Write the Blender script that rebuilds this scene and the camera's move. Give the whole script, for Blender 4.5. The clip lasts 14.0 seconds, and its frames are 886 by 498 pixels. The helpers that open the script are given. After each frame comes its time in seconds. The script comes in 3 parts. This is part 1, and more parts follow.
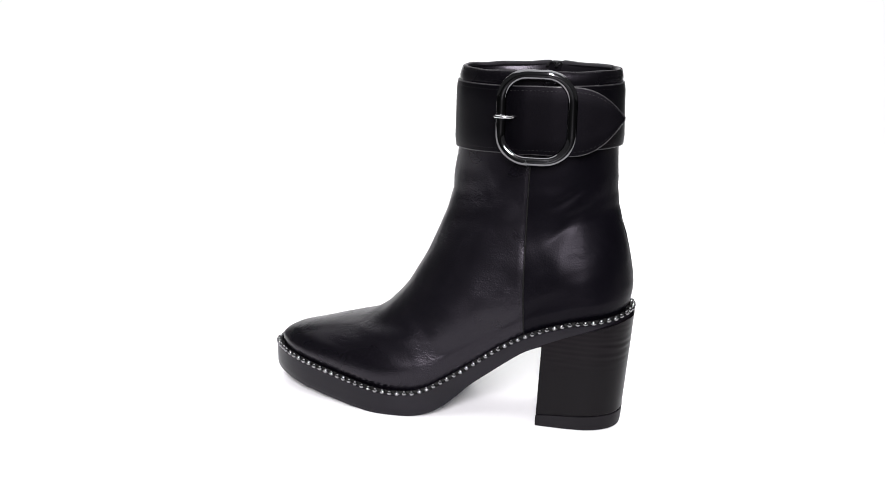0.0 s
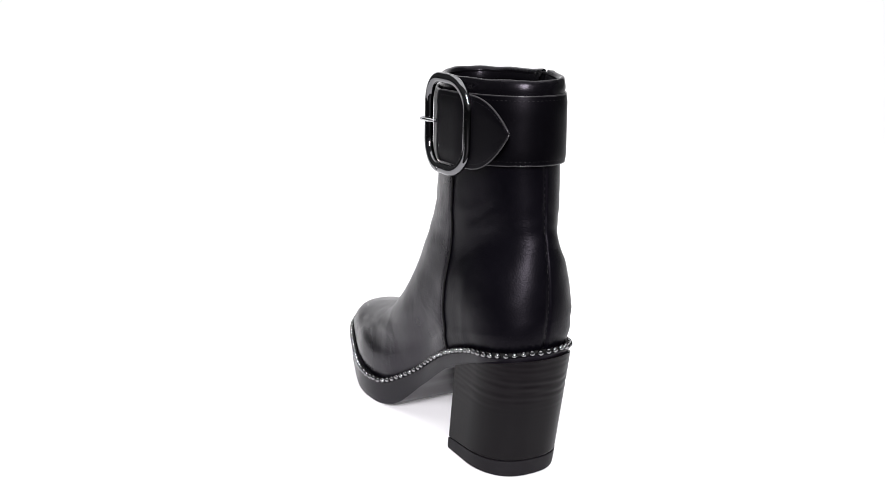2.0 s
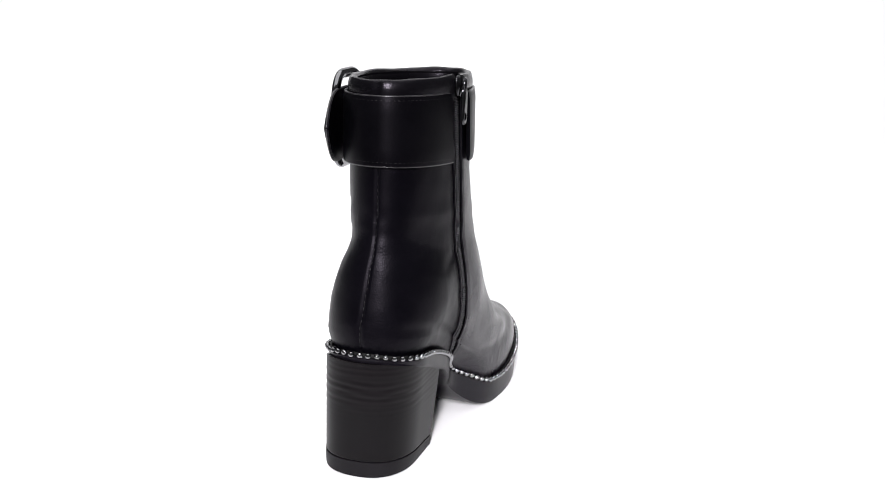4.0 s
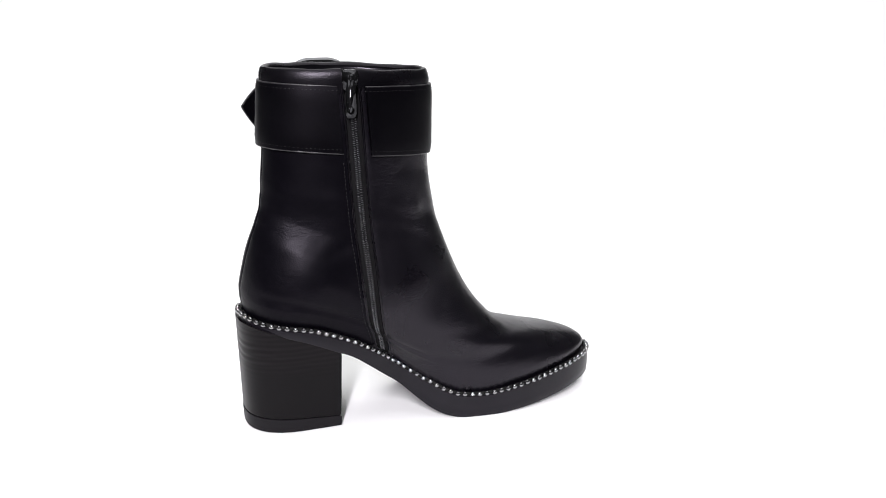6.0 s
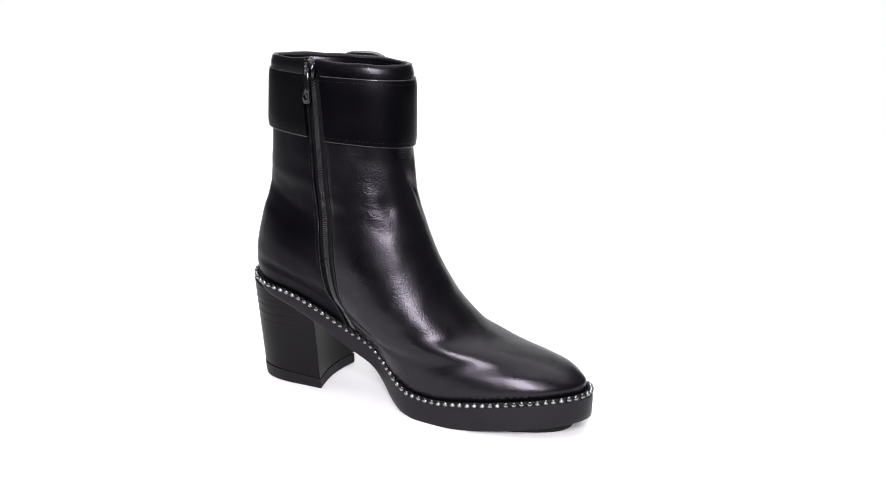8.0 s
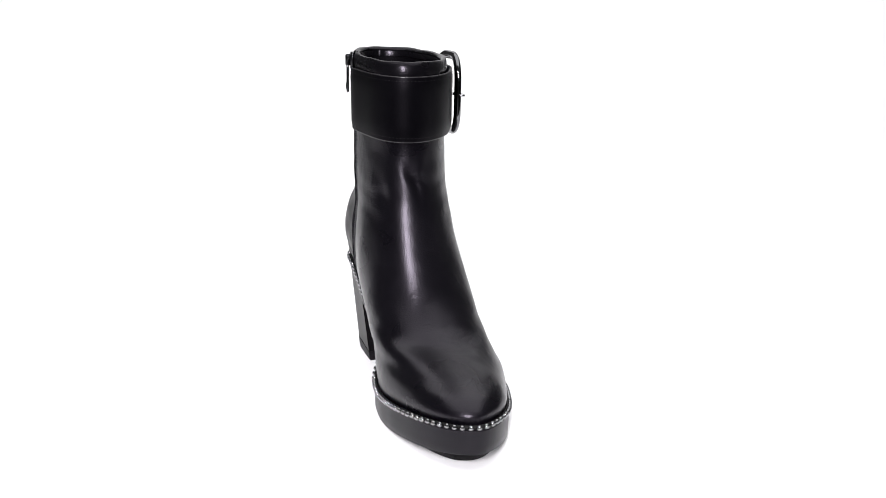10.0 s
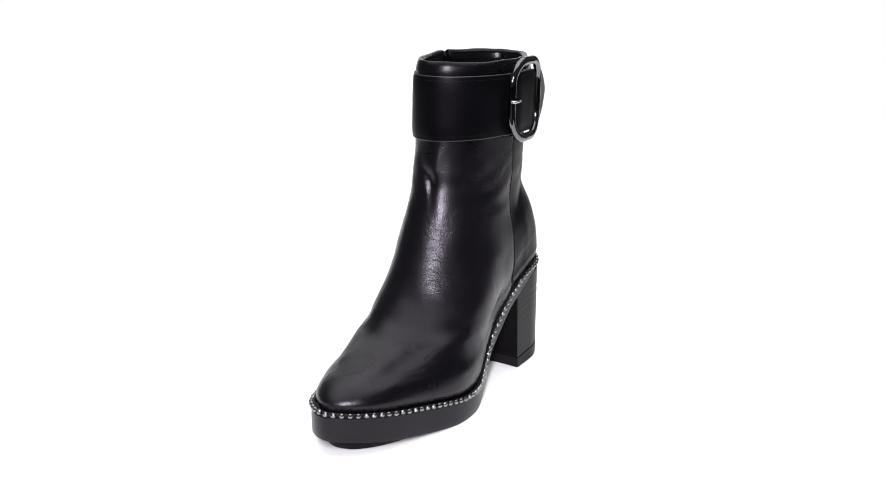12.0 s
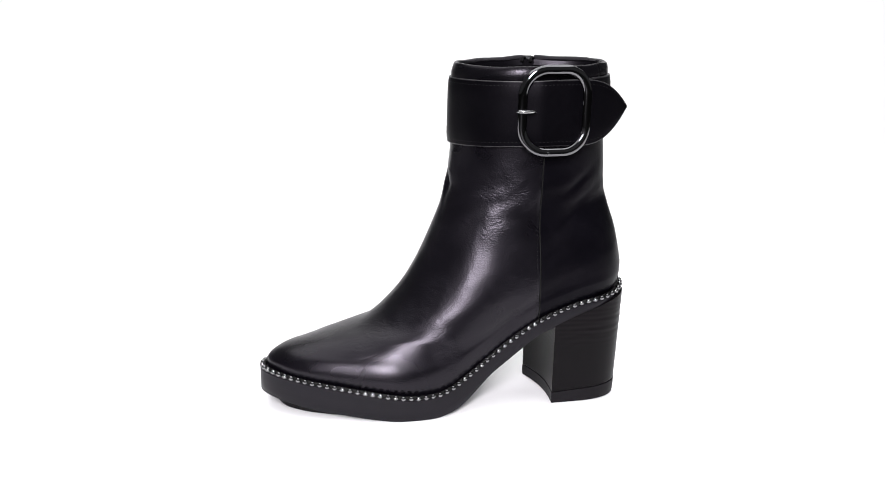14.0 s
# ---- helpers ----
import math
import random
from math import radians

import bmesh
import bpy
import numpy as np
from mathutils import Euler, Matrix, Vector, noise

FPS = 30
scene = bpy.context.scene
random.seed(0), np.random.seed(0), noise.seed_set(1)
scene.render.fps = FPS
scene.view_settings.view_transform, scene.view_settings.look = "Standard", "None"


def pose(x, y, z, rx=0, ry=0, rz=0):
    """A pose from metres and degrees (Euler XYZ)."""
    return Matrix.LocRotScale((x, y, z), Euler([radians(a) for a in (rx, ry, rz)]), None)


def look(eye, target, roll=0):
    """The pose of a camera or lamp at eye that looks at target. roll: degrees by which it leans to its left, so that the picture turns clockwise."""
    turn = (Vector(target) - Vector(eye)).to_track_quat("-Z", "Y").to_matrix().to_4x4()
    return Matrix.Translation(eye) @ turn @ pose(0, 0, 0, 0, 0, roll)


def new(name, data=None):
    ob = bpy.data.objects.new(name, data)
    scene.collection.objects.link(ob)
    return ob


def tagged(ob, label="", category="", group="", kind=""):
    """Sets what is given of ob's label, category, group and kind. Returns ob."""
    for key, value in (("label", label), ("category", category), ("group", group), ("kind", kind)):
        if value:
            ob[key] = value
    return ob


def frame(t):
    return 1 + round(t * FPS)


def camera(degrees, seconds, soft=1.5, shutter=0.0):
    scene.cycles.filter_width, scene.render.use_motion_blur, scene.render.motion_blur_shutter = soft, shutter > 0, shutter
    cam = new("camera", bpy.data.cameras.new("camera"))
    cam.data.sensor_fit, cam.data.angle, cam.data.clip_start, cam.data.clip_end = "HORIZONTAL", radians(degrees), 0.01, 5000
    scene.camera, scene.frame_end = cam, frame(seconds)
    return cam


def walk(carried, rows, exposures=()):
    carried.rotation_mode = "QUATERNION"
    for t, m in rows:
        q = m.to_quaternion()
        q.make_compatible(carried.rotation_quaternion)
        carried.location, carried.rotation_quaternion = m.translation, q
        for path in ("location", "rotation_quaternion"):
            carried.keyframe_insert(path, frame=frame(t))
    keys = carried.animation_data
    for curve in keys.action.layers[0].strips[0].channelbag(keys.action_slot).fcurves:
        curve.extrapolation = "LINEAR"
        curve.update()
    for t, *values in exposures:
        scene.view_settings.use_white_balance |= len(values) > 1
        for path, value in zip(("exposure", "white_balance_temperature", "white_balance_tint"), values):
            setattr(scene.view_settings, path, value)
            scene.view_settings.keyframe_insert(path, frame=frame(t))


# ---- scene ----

# ---------------------------------------------------------------- camera
EYE = (0.0, -0.6982, 0.3004)
PAN, TILT, ROLL = radians(0.493), radians(15.388), 1.149
AIM = (EYE[0] + math.sin(PAN) * math.cos(TILT), EYE[1] + math.cos(PAN) * math.cos(TILT), EYE[2] - math.sin(TILT))
cam = camera(45.52, 14.0, soft=0.3)
walk(cam, [(0, look(EYE, AIM, ROLL)), (14, look(EYE, AIM, ROLL))])

# ---------------------------------------------------------------- world and studio lights
world = bpy.data.worlds.new("studio")
scene.world = world
world.use_nodes = True
world.node_tree.nodes["Background"].inputs["Color"].default_value = (0.97, 0.98, 1.0, 1)
world.node_tree.nodes["Background"].inputs["Strength"].default_value = 0.10


def softbox(name, eye, target, width, height, power, colour=(1, 1, 1)):
    data = bpy.data.lights.new(name, "AREA")
    data.shape, data.size, data.size_y, data.energy, data.color = "RECTANGLE", width, height, power, colour
    ob = new(name, data)
    ob.matrix_world = look(eye, target)
    return ob


softbox("overhead_softbox", (0.0, 0.45, 2.2), (0.0, 0.45, 0), 3.2, 2.9, 64)
softbox("front_softbox", (-0.12, -1.8, 1.05), (0, 0, 0.1), 0.14, 0.9, 74, (0.985, 0.955, 1.0))
scene.view_settings.exposure = 0.0


# ---------------------------------------------------------------- materials
def material(name):
    mat = bpy.data.materials.new(name)
    mat.use_nodes = True
    return mat, mat.node_tree.nodes, mat.node_tree.links, mat.node_tree.nodes["Principled BSDF"]


def node(nodes, kind, **values):
    n = nodes.new(kind)
    for key, value in values.items():
        n.inputs[key.replace("_", " ")].default_value = value
    return n


def ramp(nodes, links, src, a, b, ca, cb):
    r = nodes.new("ShaderNodeValToRGB")
    r.color_ramp.elements[0].position, r.color_ramp.elements[1].position = a, b
    r.color_ramp.elements[0].color, r.color_ramp.elements[1].color = (*ca, 1), (*cb, 1)
    links.new(src, r.inputs["Fac"])
    return r.outputs["Color"]


def leather(name, base, rough, grain=0.12, crease=0.25, spec=0.5):
    mat, nodes, links, p = material(name)
    tc = nodes.new("ShaderNodeTexCoord")
    pebble = node(nodes, "ShaderNodeTexVoronoi", Scale=1000.0)
    pores = node(nodes, "ShaderNodeTexNoise", Scale=1700.0, Detail=3.0)
    big = node(nodes, "ShaderNodeTexNoise", Scale=26.0, Detail=3.0, Distortion=0.4)
    fold = node(nodes, "ShaderNodeTexNoise", Scale=210.0, Detail=5.0, Distortion=1.6)
    stretch = node(nodes, "ShaderNodeMapping")
    stretch.inputs["Scale"].default_value = (0.55, 0.55, 1.5)
    links.new(tc.outputs["Object"], stretch.inputs["Vector"])
    links.new(stretch.outputs["Vector"], fold.inputs["Vector"])
    for t in (pebble, pores, big):
        links.new(tc.outputs["Object"], t.inputs["Vector"])
    lo = tuple(c * 0.75 for c in base)
    links.new(ramp(nodes, links, big.outputs["Fac"], 0.35, 0.7, lo, base), p.inputs["Base Color"])
    # creases come and go over the hide
    gate = node(nodes, "ShaderNodeMapRange", From_Min=0.5, From_Max=0.68)
    links.new(big.outputs["Fac"], gate.inputs["Value"])
    mul = nodes.new("ShaderNodeMath")
    mul.operation = "MULTIPLY"
    links.new(fold.outputs["Fac"], mul.inputs[0])
    links.new(gate.outputs["Result"], mul.inputs[1])
    b1 = node(nodes, "ShaderNodeBump", Strength=crease, Distance=0.0012)
    b2 = node(nodes, "ShaderNodeBump", Strength=grain, Distance=0.0004)
    b3 = node(nodes, "ShaderNodeBump", Strength=grain * 0.6, Distance=0.0002)
    links.new(mul.outputs[0], b1.inputs["Height"])
    links.new(pebble.outputs["Distance"], b2.inputs["Height"])
    links.new(pores.outputs["Fac"], b3.inputs["Height"])
    links.new(b1.outputs["Normal"], b2.inputs["Normal"])
    links.new(b2.outputs["Normal"], b3.inputs["Normal"])
    links.new(b3.outputs["Normal"], p.inputs["Normal"])
    rr = node(nodes, "ShaderNodeMapRange", From_Min=0.3, From_Max=0.7, To_Min=rough - 0.05, To_Max=rough + 0.07)
    links.new(big.outputs["Fac"], rr.inputs["Value"])
    links.new(rr.outputs["Result"], p.inputs["Roughness"])
    p.inputs["Specular IOR Level"].default_value = spec
    p.inputs["Specular Tint"].default_value = (0.94, 0.87, 1.0, 1)
    return mat


def plain(name, base, rough, metal=0.0, spec=0.5, scale=300.0, bump=0.05, vary=0.25):
    mat, nodes, links, p = material(name)
    tc = nodes.new("ShaderNodeTexCoord")
    a = node(nodes, "ShaderNodeTexNoise", Scale=scale, Detail=4.0)
    c = node(nodes, "ShaderNodeTexNoise", Scale=scale * 0.08, Detail=3.0)
    for t in (a, c):
        links.new(tc.outputs["Object"], t.inputs["Vector"])
    links.new(ramp(nodes, links, c.outputs["Fac"], 0.3, 0.7, tuple(k * (1 - vary) for k in base), base), p.inputs["Base Color"])
    b = node(nodes, "ShaderNodeBump", Strength=bump, Distance=0.0004)
    links.new(a.outputs["Fac"], b.inputs["Height"])
    links.new(b.outputs["Normal"], p.inputs["Normal"])
    rr = node(nodes, "ShaderNodeMapRange", From_Min=0.3, From_Max=0.7, To_Min=max(rough - 0.04, 0.02), To_Max=rough + 0.06)
    links.new(c.outputs["Fac"], rr.inputs["Value"])
    links.new(rr.outputs["Result"], p.inputs["Roughness"])
    p.inputs["Metallic"].default_value, p.inputs["Specular IOR Level"].default_value = metal, spec
    return mat


LEATHER = leather("black_calf_leather", (0.0020, 0.0017, 0.0029), 0.30, 0.17, 0.42, 0.31)
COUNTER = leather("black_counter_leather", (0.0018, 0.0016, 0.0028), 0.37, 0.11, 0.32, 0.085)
STRAP = leather("black_strap_leather", (0.0014, 0.0013, 0.0020), 0.38, 0.08, 0.05, 0.07)
COLLAR = leather("black_collar_leather", (0.0020, 0.0018, 0.0026), 0.28, 0.14, 0.12, 0.22)
LINING = leather("black_lining", (0.0022, 0.002, 0.0027), 0.55, 0.3, 0.3, 0.06)
# cut leather, lightened in colour to carry the highlight along the strap edges
EDGE_HIGHLIGHT = plain("cut_leather_edge_highlight", (0.016, 0.015, 0.017), 0.32, spec=0.5)
RUBBER = plain("black_sole_rubber", (0.0072, 0.0062, 0.0090), 0.36, spec=0.19, scale=500, bump=0.08)
TIP = plain("black_heel_tip_rubber", (0.0062, 0.0054, 0.0068), 0.5, spec=0.13, scale=600, bump=0.1)
# tread rubber, kept dark to stand in for the shadow below the toe too
TREAD_SHADE = plain("dark_tread_and_toe_shade", (0.004, 0.0037, 0.0045), 0.6, spec=0.1, scale=500, bump=0.15)
CORD = plain("black_welt_cord", (0.004, 0.004, 0.004), 0.55, spec=0.15, scale=900, bump=0.2)
GUNMETAL = plain("polished_gunmetal", (0.17, 0.17, 0.178), 0.06, metal=1.0, scale=200, bump=0.0)
BEAD = plain("polished_dark_steel", (0.29, 0.29, 0.30), 0.07, metal=1.0, scale=900, bump=0.0)
STEEL = plain("bright_steel", (0.55, 0.55, 0.56), 0.18, metal=1.0, scale=400, bump=0.0)
ZIPMETAL = plain("black_zip_metal", (0.05, 0.05, 0.054), 0.14, metal=0.95, scale=600, bump=0.0)
TAPE = plain("black_zip_tape", (0.0040, 0.0038, 0.0045), 0.75, spec=0.12, scale=1800, bump=0.4)
COIL = plain("zip_coil", (0.065, 0.065, 0.070), 0.28, metal=0.5, scale=600, bump=0.0)
THREAD = plain("black_thread", (0.0055, 0.005, 0.006), 0.45, spec=0.2, scale=2500, bump=0.2)


def stacked_heel():
    """Dark stacked-leather heel: fine wavy layer lines, stronger in some patches."""
    mat, nodes, links, p = material("stacked_heel_black")
    tc = nodes.new("ShaderNodeTexCoord")
    wave = node(nodes, "ShaderNodeTexWave", Scale=95.0, Distortion=2.2, Detail=3.0, Detail_Scale=1.2)
    wave.bands_direction = "Z"
    patch = node(nodes, "ShaderNodeTexNoise", Scale=45.0, Detail=2.0)
    fine = node(nodes, "ShaderNodeTexNoise", Scale=700.0, Detail=3.0)
    flat = nodes.new("ShaderNodeMapping")
    flat.inputs["Scale"].default_value = (0.25, 0.25, 1.0)
    flat.inputs["Rotation"].default_value = (0, radians(5), 0)
    links.new(tc.outputs["Object"], flat.inputs["Vector"])
    links.new(flat.outputs["Vector"], wave.inputs["Vector"])
    links.new(flat.outputs["Vector"], patch.inputs["Vector"])
    links.new(tc.outputs["Object"], fine.inputs["Vector"])
    mul = nodes.new("ShaderNodeMath")
    mul.operation = "MULTIPLY"
    place = nodes.new("ShaderNodeSeparateXYZ")
    links.new(tc.outputs["Object"], place.inputs["Vector"])
    high = node(nodes, "ShaderNodeMapRange", From_Min=0.026, From_Max=0.046)
    links.new(place.outputs["Z"], high.inputs["Value"])
    seen = nodes.new("ShaderNodeMath")
    seen.operation = "MULTIPLY"
    links.new(patch.outputs["Fac"], seen.inputs[0])
    links.new(high.outputs["Result"], seen.inputs[1])
    links.new(wave.outputs["Fac"], mul.inputs[0])
    links.new(seen.outputs[0], mul.inputs[1])
    links.new(ramp(nodes, links, mul.outputs[0], 0.1, 0.5, (0.0034, 0.0029, 0.0035), (0.0052, 0.0043, 0.0050)), p.inputs["Base Color"])
    b1 = node(nodes, "ShaderNodeBump", Strength=0.15, Distance=0.0006)
    b2 = node(nodes, "ShaderNodeBump", Strength=0.06, Distance=0.0003)
    links.new(mul.outputs[0], b1.inputs["Height"])
    links.new(fine.outputs["Fac"], b2.inputs["Height"])
    links.new(b1.outputs["Normal"], b2.inputs["Normal"])
    links.new(b2.outputs["Normal"], p.inputs["Normal"])
    p.inputs["Roughness"].default_value, p.inputs["Specular IOR Level"].default_value = 0.38, 0.10
    return mat


HEEL = stacked_heel()


def white_paper():
    mat, nodes, links, p = material("white_studio_paper")
    tc = nodes.new("ShaderNodeTexCoord")
    a = node(nodes, "ShaderNodeTexNoise", Scale=2.0, Detail=4.0)
    f = node(nodes, "ShaderNodeTexNoise", Scale=400.0, Detail=3.0)
    links.new(tc.outputs["Object"], a.inputs["Vector"])
    links.new(tc.outputs["Object"], f.inputs["Vector"])
    links.new(ramp(nodes, links, a.outputs["Fac"], 0.3, 0.7, (0.90, 0.90, 0.905), (0.92, 0.92, 0.92)), p.inputs["Base Color"])
    b = node(nodes, "ShaderNodeBump", Strength=0.05, Distance=0.0003)
    links.new(f.outputs["Fac"], b.inputs["Height"])
    links.new(b.outputs["Normal"], p.inputs["Normal"])
    p.inputs["Roughness"].default_value, p.inputs["Specular IOR Level"].default_value = 0.7, 0.2
    return mat


PAPER = white_paper()


# ---------------------------------------------------------------- mesh helpers
def part(name, bm, mat, parent=None, label="", smooth=True, kind="", sharp=0):
    bmesh.ops.recalc_face_normals(bm, faces=bm.faces)
    me = bpy.data.meshes.new(name)
    bm.to_mesh(me)
    bm.free()
    me.materials.append(mat)
    if smooth:
        me.polygons.foreach_set("use_smooth", [True] * len(me.polygons))
    if sharp:
        me.set_sharp_from_angle(angle=radians(sharp))
    ob = new(name, me)
    if parent is not None:
        ob.parent = parent
    return tagged(ob, label, kind=kind)


def grid(bm, rows, close=False):
    """Quads over rows of points; close joins each row's end to its start. Returns the rows of vertices."""
    vs = [[bm.verts.new(p) for p in r] for r in rows]
    n = len(vs[0])
    for a, b in zip(vs, vs[1:]):
        for j in range(n if close else n - 1):
            k = (j + 1) % n
            bm.faces.new((a[j], a[k], b[k], b[j]))
    return vs


def shell(bm, outer, inner):
    """A sheet with thickness: outer and inner grids of points, joined round the rim."""
    o, i = grid(bm, outer), grid(bm, inner)
    rim_o = o[0] + [r[-1] for r in o[1:]] + o[-1][-2::-1] + [r[0] for r in o[-2:0:-1]]
    rim_i = i[0] + [r[-1] for r in i[1:]] + i[-1][-2::-1] + [r[0] for r in i[-2:0:-1]]
    n = len(rim_o)
    for j in range(n):
        k = (j + 1) % n
        bm.faces.new((rim_o[j], rim_i[j], rim_i[k], rim_o[k]))


def tube(bm, path, radius, sides=8, close=False, squash=1.0):
    """A round cord along a path; squash flattens it upwards."""
    pts = [Vector(p) for p in path]
    n, rows = len(pts), []
    for i, p in enumerate(pts):
        a = pts[(i - 1) % n] if close or i else p
        b = pts[(i + 1) % n] if close or i < n - 1 else p
        t = (b - a).normalized()
        side = t.cross(Vector((0, 0, 1)))
        side = side.normalized() if side.length > 1e-4 else Vector((1, 0, 0))
        up = side.cross(t)
        rows.append([p + side * (radius * math.cos(q)) + up * (radius * squash * math.sin(q))
                     for q in (2 * math.pi * k / sides for k in range(sides))])
    if close:
        rows.append(rows[0])
        vs = [[bm.verts.new(p) for p in r] for r in rows[:-1]]
        vs.append(vs[0])
        for a, b in zip(vs, vs[1:]):
            for j in range(sides):
                bm.faces.new((a[j], a[(j + 1) % sides], b[(j + 1) % sides], b[j]))
    else:
        vs = grid(bm, rows, True)
        bm.faces.new(vs[0])
        bm.faces.new(vs[-1])


def spline(xs, ys):
    """A smooth curve through the knots that never overshoots them."""
    xs, ys = np.array(xs, float), np.array(ys, float)
    h = np.diff(xs)
    d = np.diff(ys) / h
    m = np.zeros(len(xs))
    m[0], m[-1] = d[0], d[-1]
    for i in range(1, len(xs) - 1):
        if d[i - 1] * d[i] > 0:
            w1, w2 = 2 * h[i] + h[i - 1], h[i] + 2 * h[i - 1]
            m[i] = (w1 + w2) / (w1 / d[i - 1] + w2 / d[i])

    def f(x):
        x = min(max(x, xs[0]), xs[-1])
        i = min(int(np.searchsorted(xs, x, side="right")) - 1, len(xs) - 2)
        t = (x - xs[i]) / h[i]
        return float(ys[i] * (1 + 2 * t) * (1 - t) ** 2 + h[i] * m[i] * t * (1 - t) ** 2
                     + ys[i + 1] * t * t * (3 - 2 * t) + h[i] * m[i + 1] * t * t * (t - 1))
    return f


# ---------------------------------------------------------------- the boot's lines (x from heel to toe, y to the buckle's side)
FLOOR = -0.0060     # the floor below the boot's zero
TOE = 0.2515


def lowered(xs, zs):
    """The forepart lies 4 mm lower than the seat."""
    out = []
    for x, z in zip(xs, zs):
        t = min(max((x - 0.028) / 0.075, 0), 1)
        out.append(z - 0.0040 * t * t * (3 - 2 * t))
    return spline(xs, out)


bead_z = lowered([0, 0.006, 0.02, 0.035, 0.05, 0.065, 0.08, 0.095, 0.11, 0.12, 0.13, 0.14, 0.155, 0.17, 0.185, 0.205, 0.22, 0.235, 0.25],
                [0.0735, 0.0715, 0.069, 0.0665, 0.0625, 0.0575, 0.050, 0.040, 0.0295, 0.0235, 0.018, 0.0152, 0.0145, 0.0158, 0.0178, 0.0205, 0.0225, 0.0245, 0.0262])
sole_z = lowered([0, 0.03, 0.055, 0.065, 0.0775, 0.09, 0.1, 0.11, 0.12, 0.13, 0.142, 0.165, 0.18, 0.2, 0.22, 0.238, 0.25],
                [0.0680, 0.0590, 0.0498, 0.0462, 0.0385, 0.0295, 0.0222, 0.0130, 0.0046, -0.0003, -0.0023, -0.0023, -0.0013, 0.0008, 0.0036, 0.0066, 0.0086])
flat_half = spline([0, 0.035, 0.06, 0.09, 0.12, 0.15, 0.175, 0.19, 0.21, 0.25], [0.0286, 0.0290, 0.0294, 0.0308, 0.0352, 0.0400, 0.0426, 0.0432, 0.0430, 0.042])
toe_turn = spline([0, 0.10, 0.165, 0.2, 0.225, 0.25], [0, 0, 0.0002, -0.0006, -0.0024, -0.0055])


def cap(u, e=1.0):
    u = min(max(u, 0.0), 1.0)
    return max(1 - (1 - u) ** 2, 0.0) ** (0.5 * e)


# key rings of the upper, from the welt to the top line: level, front x, front z, back x, back z, width factor,
# round width, share of it, front and back rounding, share of the welt's sag, share of the shaft's lean
LAST = [
    (0.00, 0.2485, 0.0222, 0.0020, 0.0730, 0.945, 0.034, 0.00, 0.072, 0.030, 1.00, 0.00),
    (0.07, 0.2487, 0.0276, 0.0002, 0.0780, 0.98, 0.034, 0.00, 0.075, 0.031, 0.93, 0.00),
    (0.14, 0.2412, 0.0342, -0.0008, 0.0840, 0.99, 0.034, 0.00, 0.084, 0.033, 0.84, 0.03),
    (0.21, 0.2272, 0.0388, -0.0010, 0.0900, 0.99, 0.035, 0.03, 0.096, 0.035, 0.74, 0.08),
    (0.28, 0.2060, 0.0438, -0.0002, 0.0970, 1.03, 0.037, 0.10, 0.100, 0.038, 0.62, 0.35),
    (0.35, 0.1848, 0.0488, 0.0016, 0.1060, 1.05, 0.040, 0.25, 0.098, 0.042, 0.48, 0.50),
    (0.41, 0.1718, 0.0572, 0.0032, 0.1130, 1.04, 0.041, 0.40, 0.088, 0.046, 0.37, 0.65),
    (0.49, 0.1555, 0.0735, 0.0066, 0.1240, 0.98, 0.0392, 0.65, 0.072, 0.050, 0.21, 0.80),
    (0.58, 0.1400, 0.1015, 0.0102, 0.1350, 0.93, 0.0345, 0.85, 0.060, 0.060, 0.09, 0.95),
    (0.65, 0.1312, 0.1215, 0.0122, 0.1440, 0.93, 0.0318, 1.00, 0.055, 0.060, 0.03, 0.95),
    (0.73, 0.1243, 0.1447, 0.0134, 0.1540, 0.93, 0.0312, 1.00, 0.0545, 0.060, 0.00, 1.00),
    (0.82, 0.1210, 0.1725, 0.0145, 0.1800, 0.93, 0.0312, 1.00, 0.0535, 0.060, 0.00, 1.00),
    (0.96, 0.1206, 0.2185, 0.0162, 0.2215, 0.93, 0.0312, 1.00, 0.053, 0.060, 0.00, 1.00),
    (1.00, 0.1194, 0.2262, 0.0165, 0.2284, 0.93, 0.0312, 1.00, 0.053, 0.060, 0.00, 1.00),
]
RING = [spline([k[0] for k in LAST], [k[c] for k in LAST]) for c in range(1, 12)]
LEAN = -0.0045


def joint(x, side):
    """The ball of the foot stands out on the buckle's side."""
    taper = 0.06 * math.exp(-((x - 0.203) / 0.026) ** 2) if side > 0 else 0.0
    return 1 + (0.085 if side > 0 else 0.03) * math.exp(-((x - 0.146) / 0.032) ** 2) - taper


def waist(x, side):
    """The welt is drawn in below the arch, deeper on the zip's side."""
    return 1 - (0.36 if side < 0 else 0.04) * math.exp(-((x - 0.102) / 0.020) ** 2)


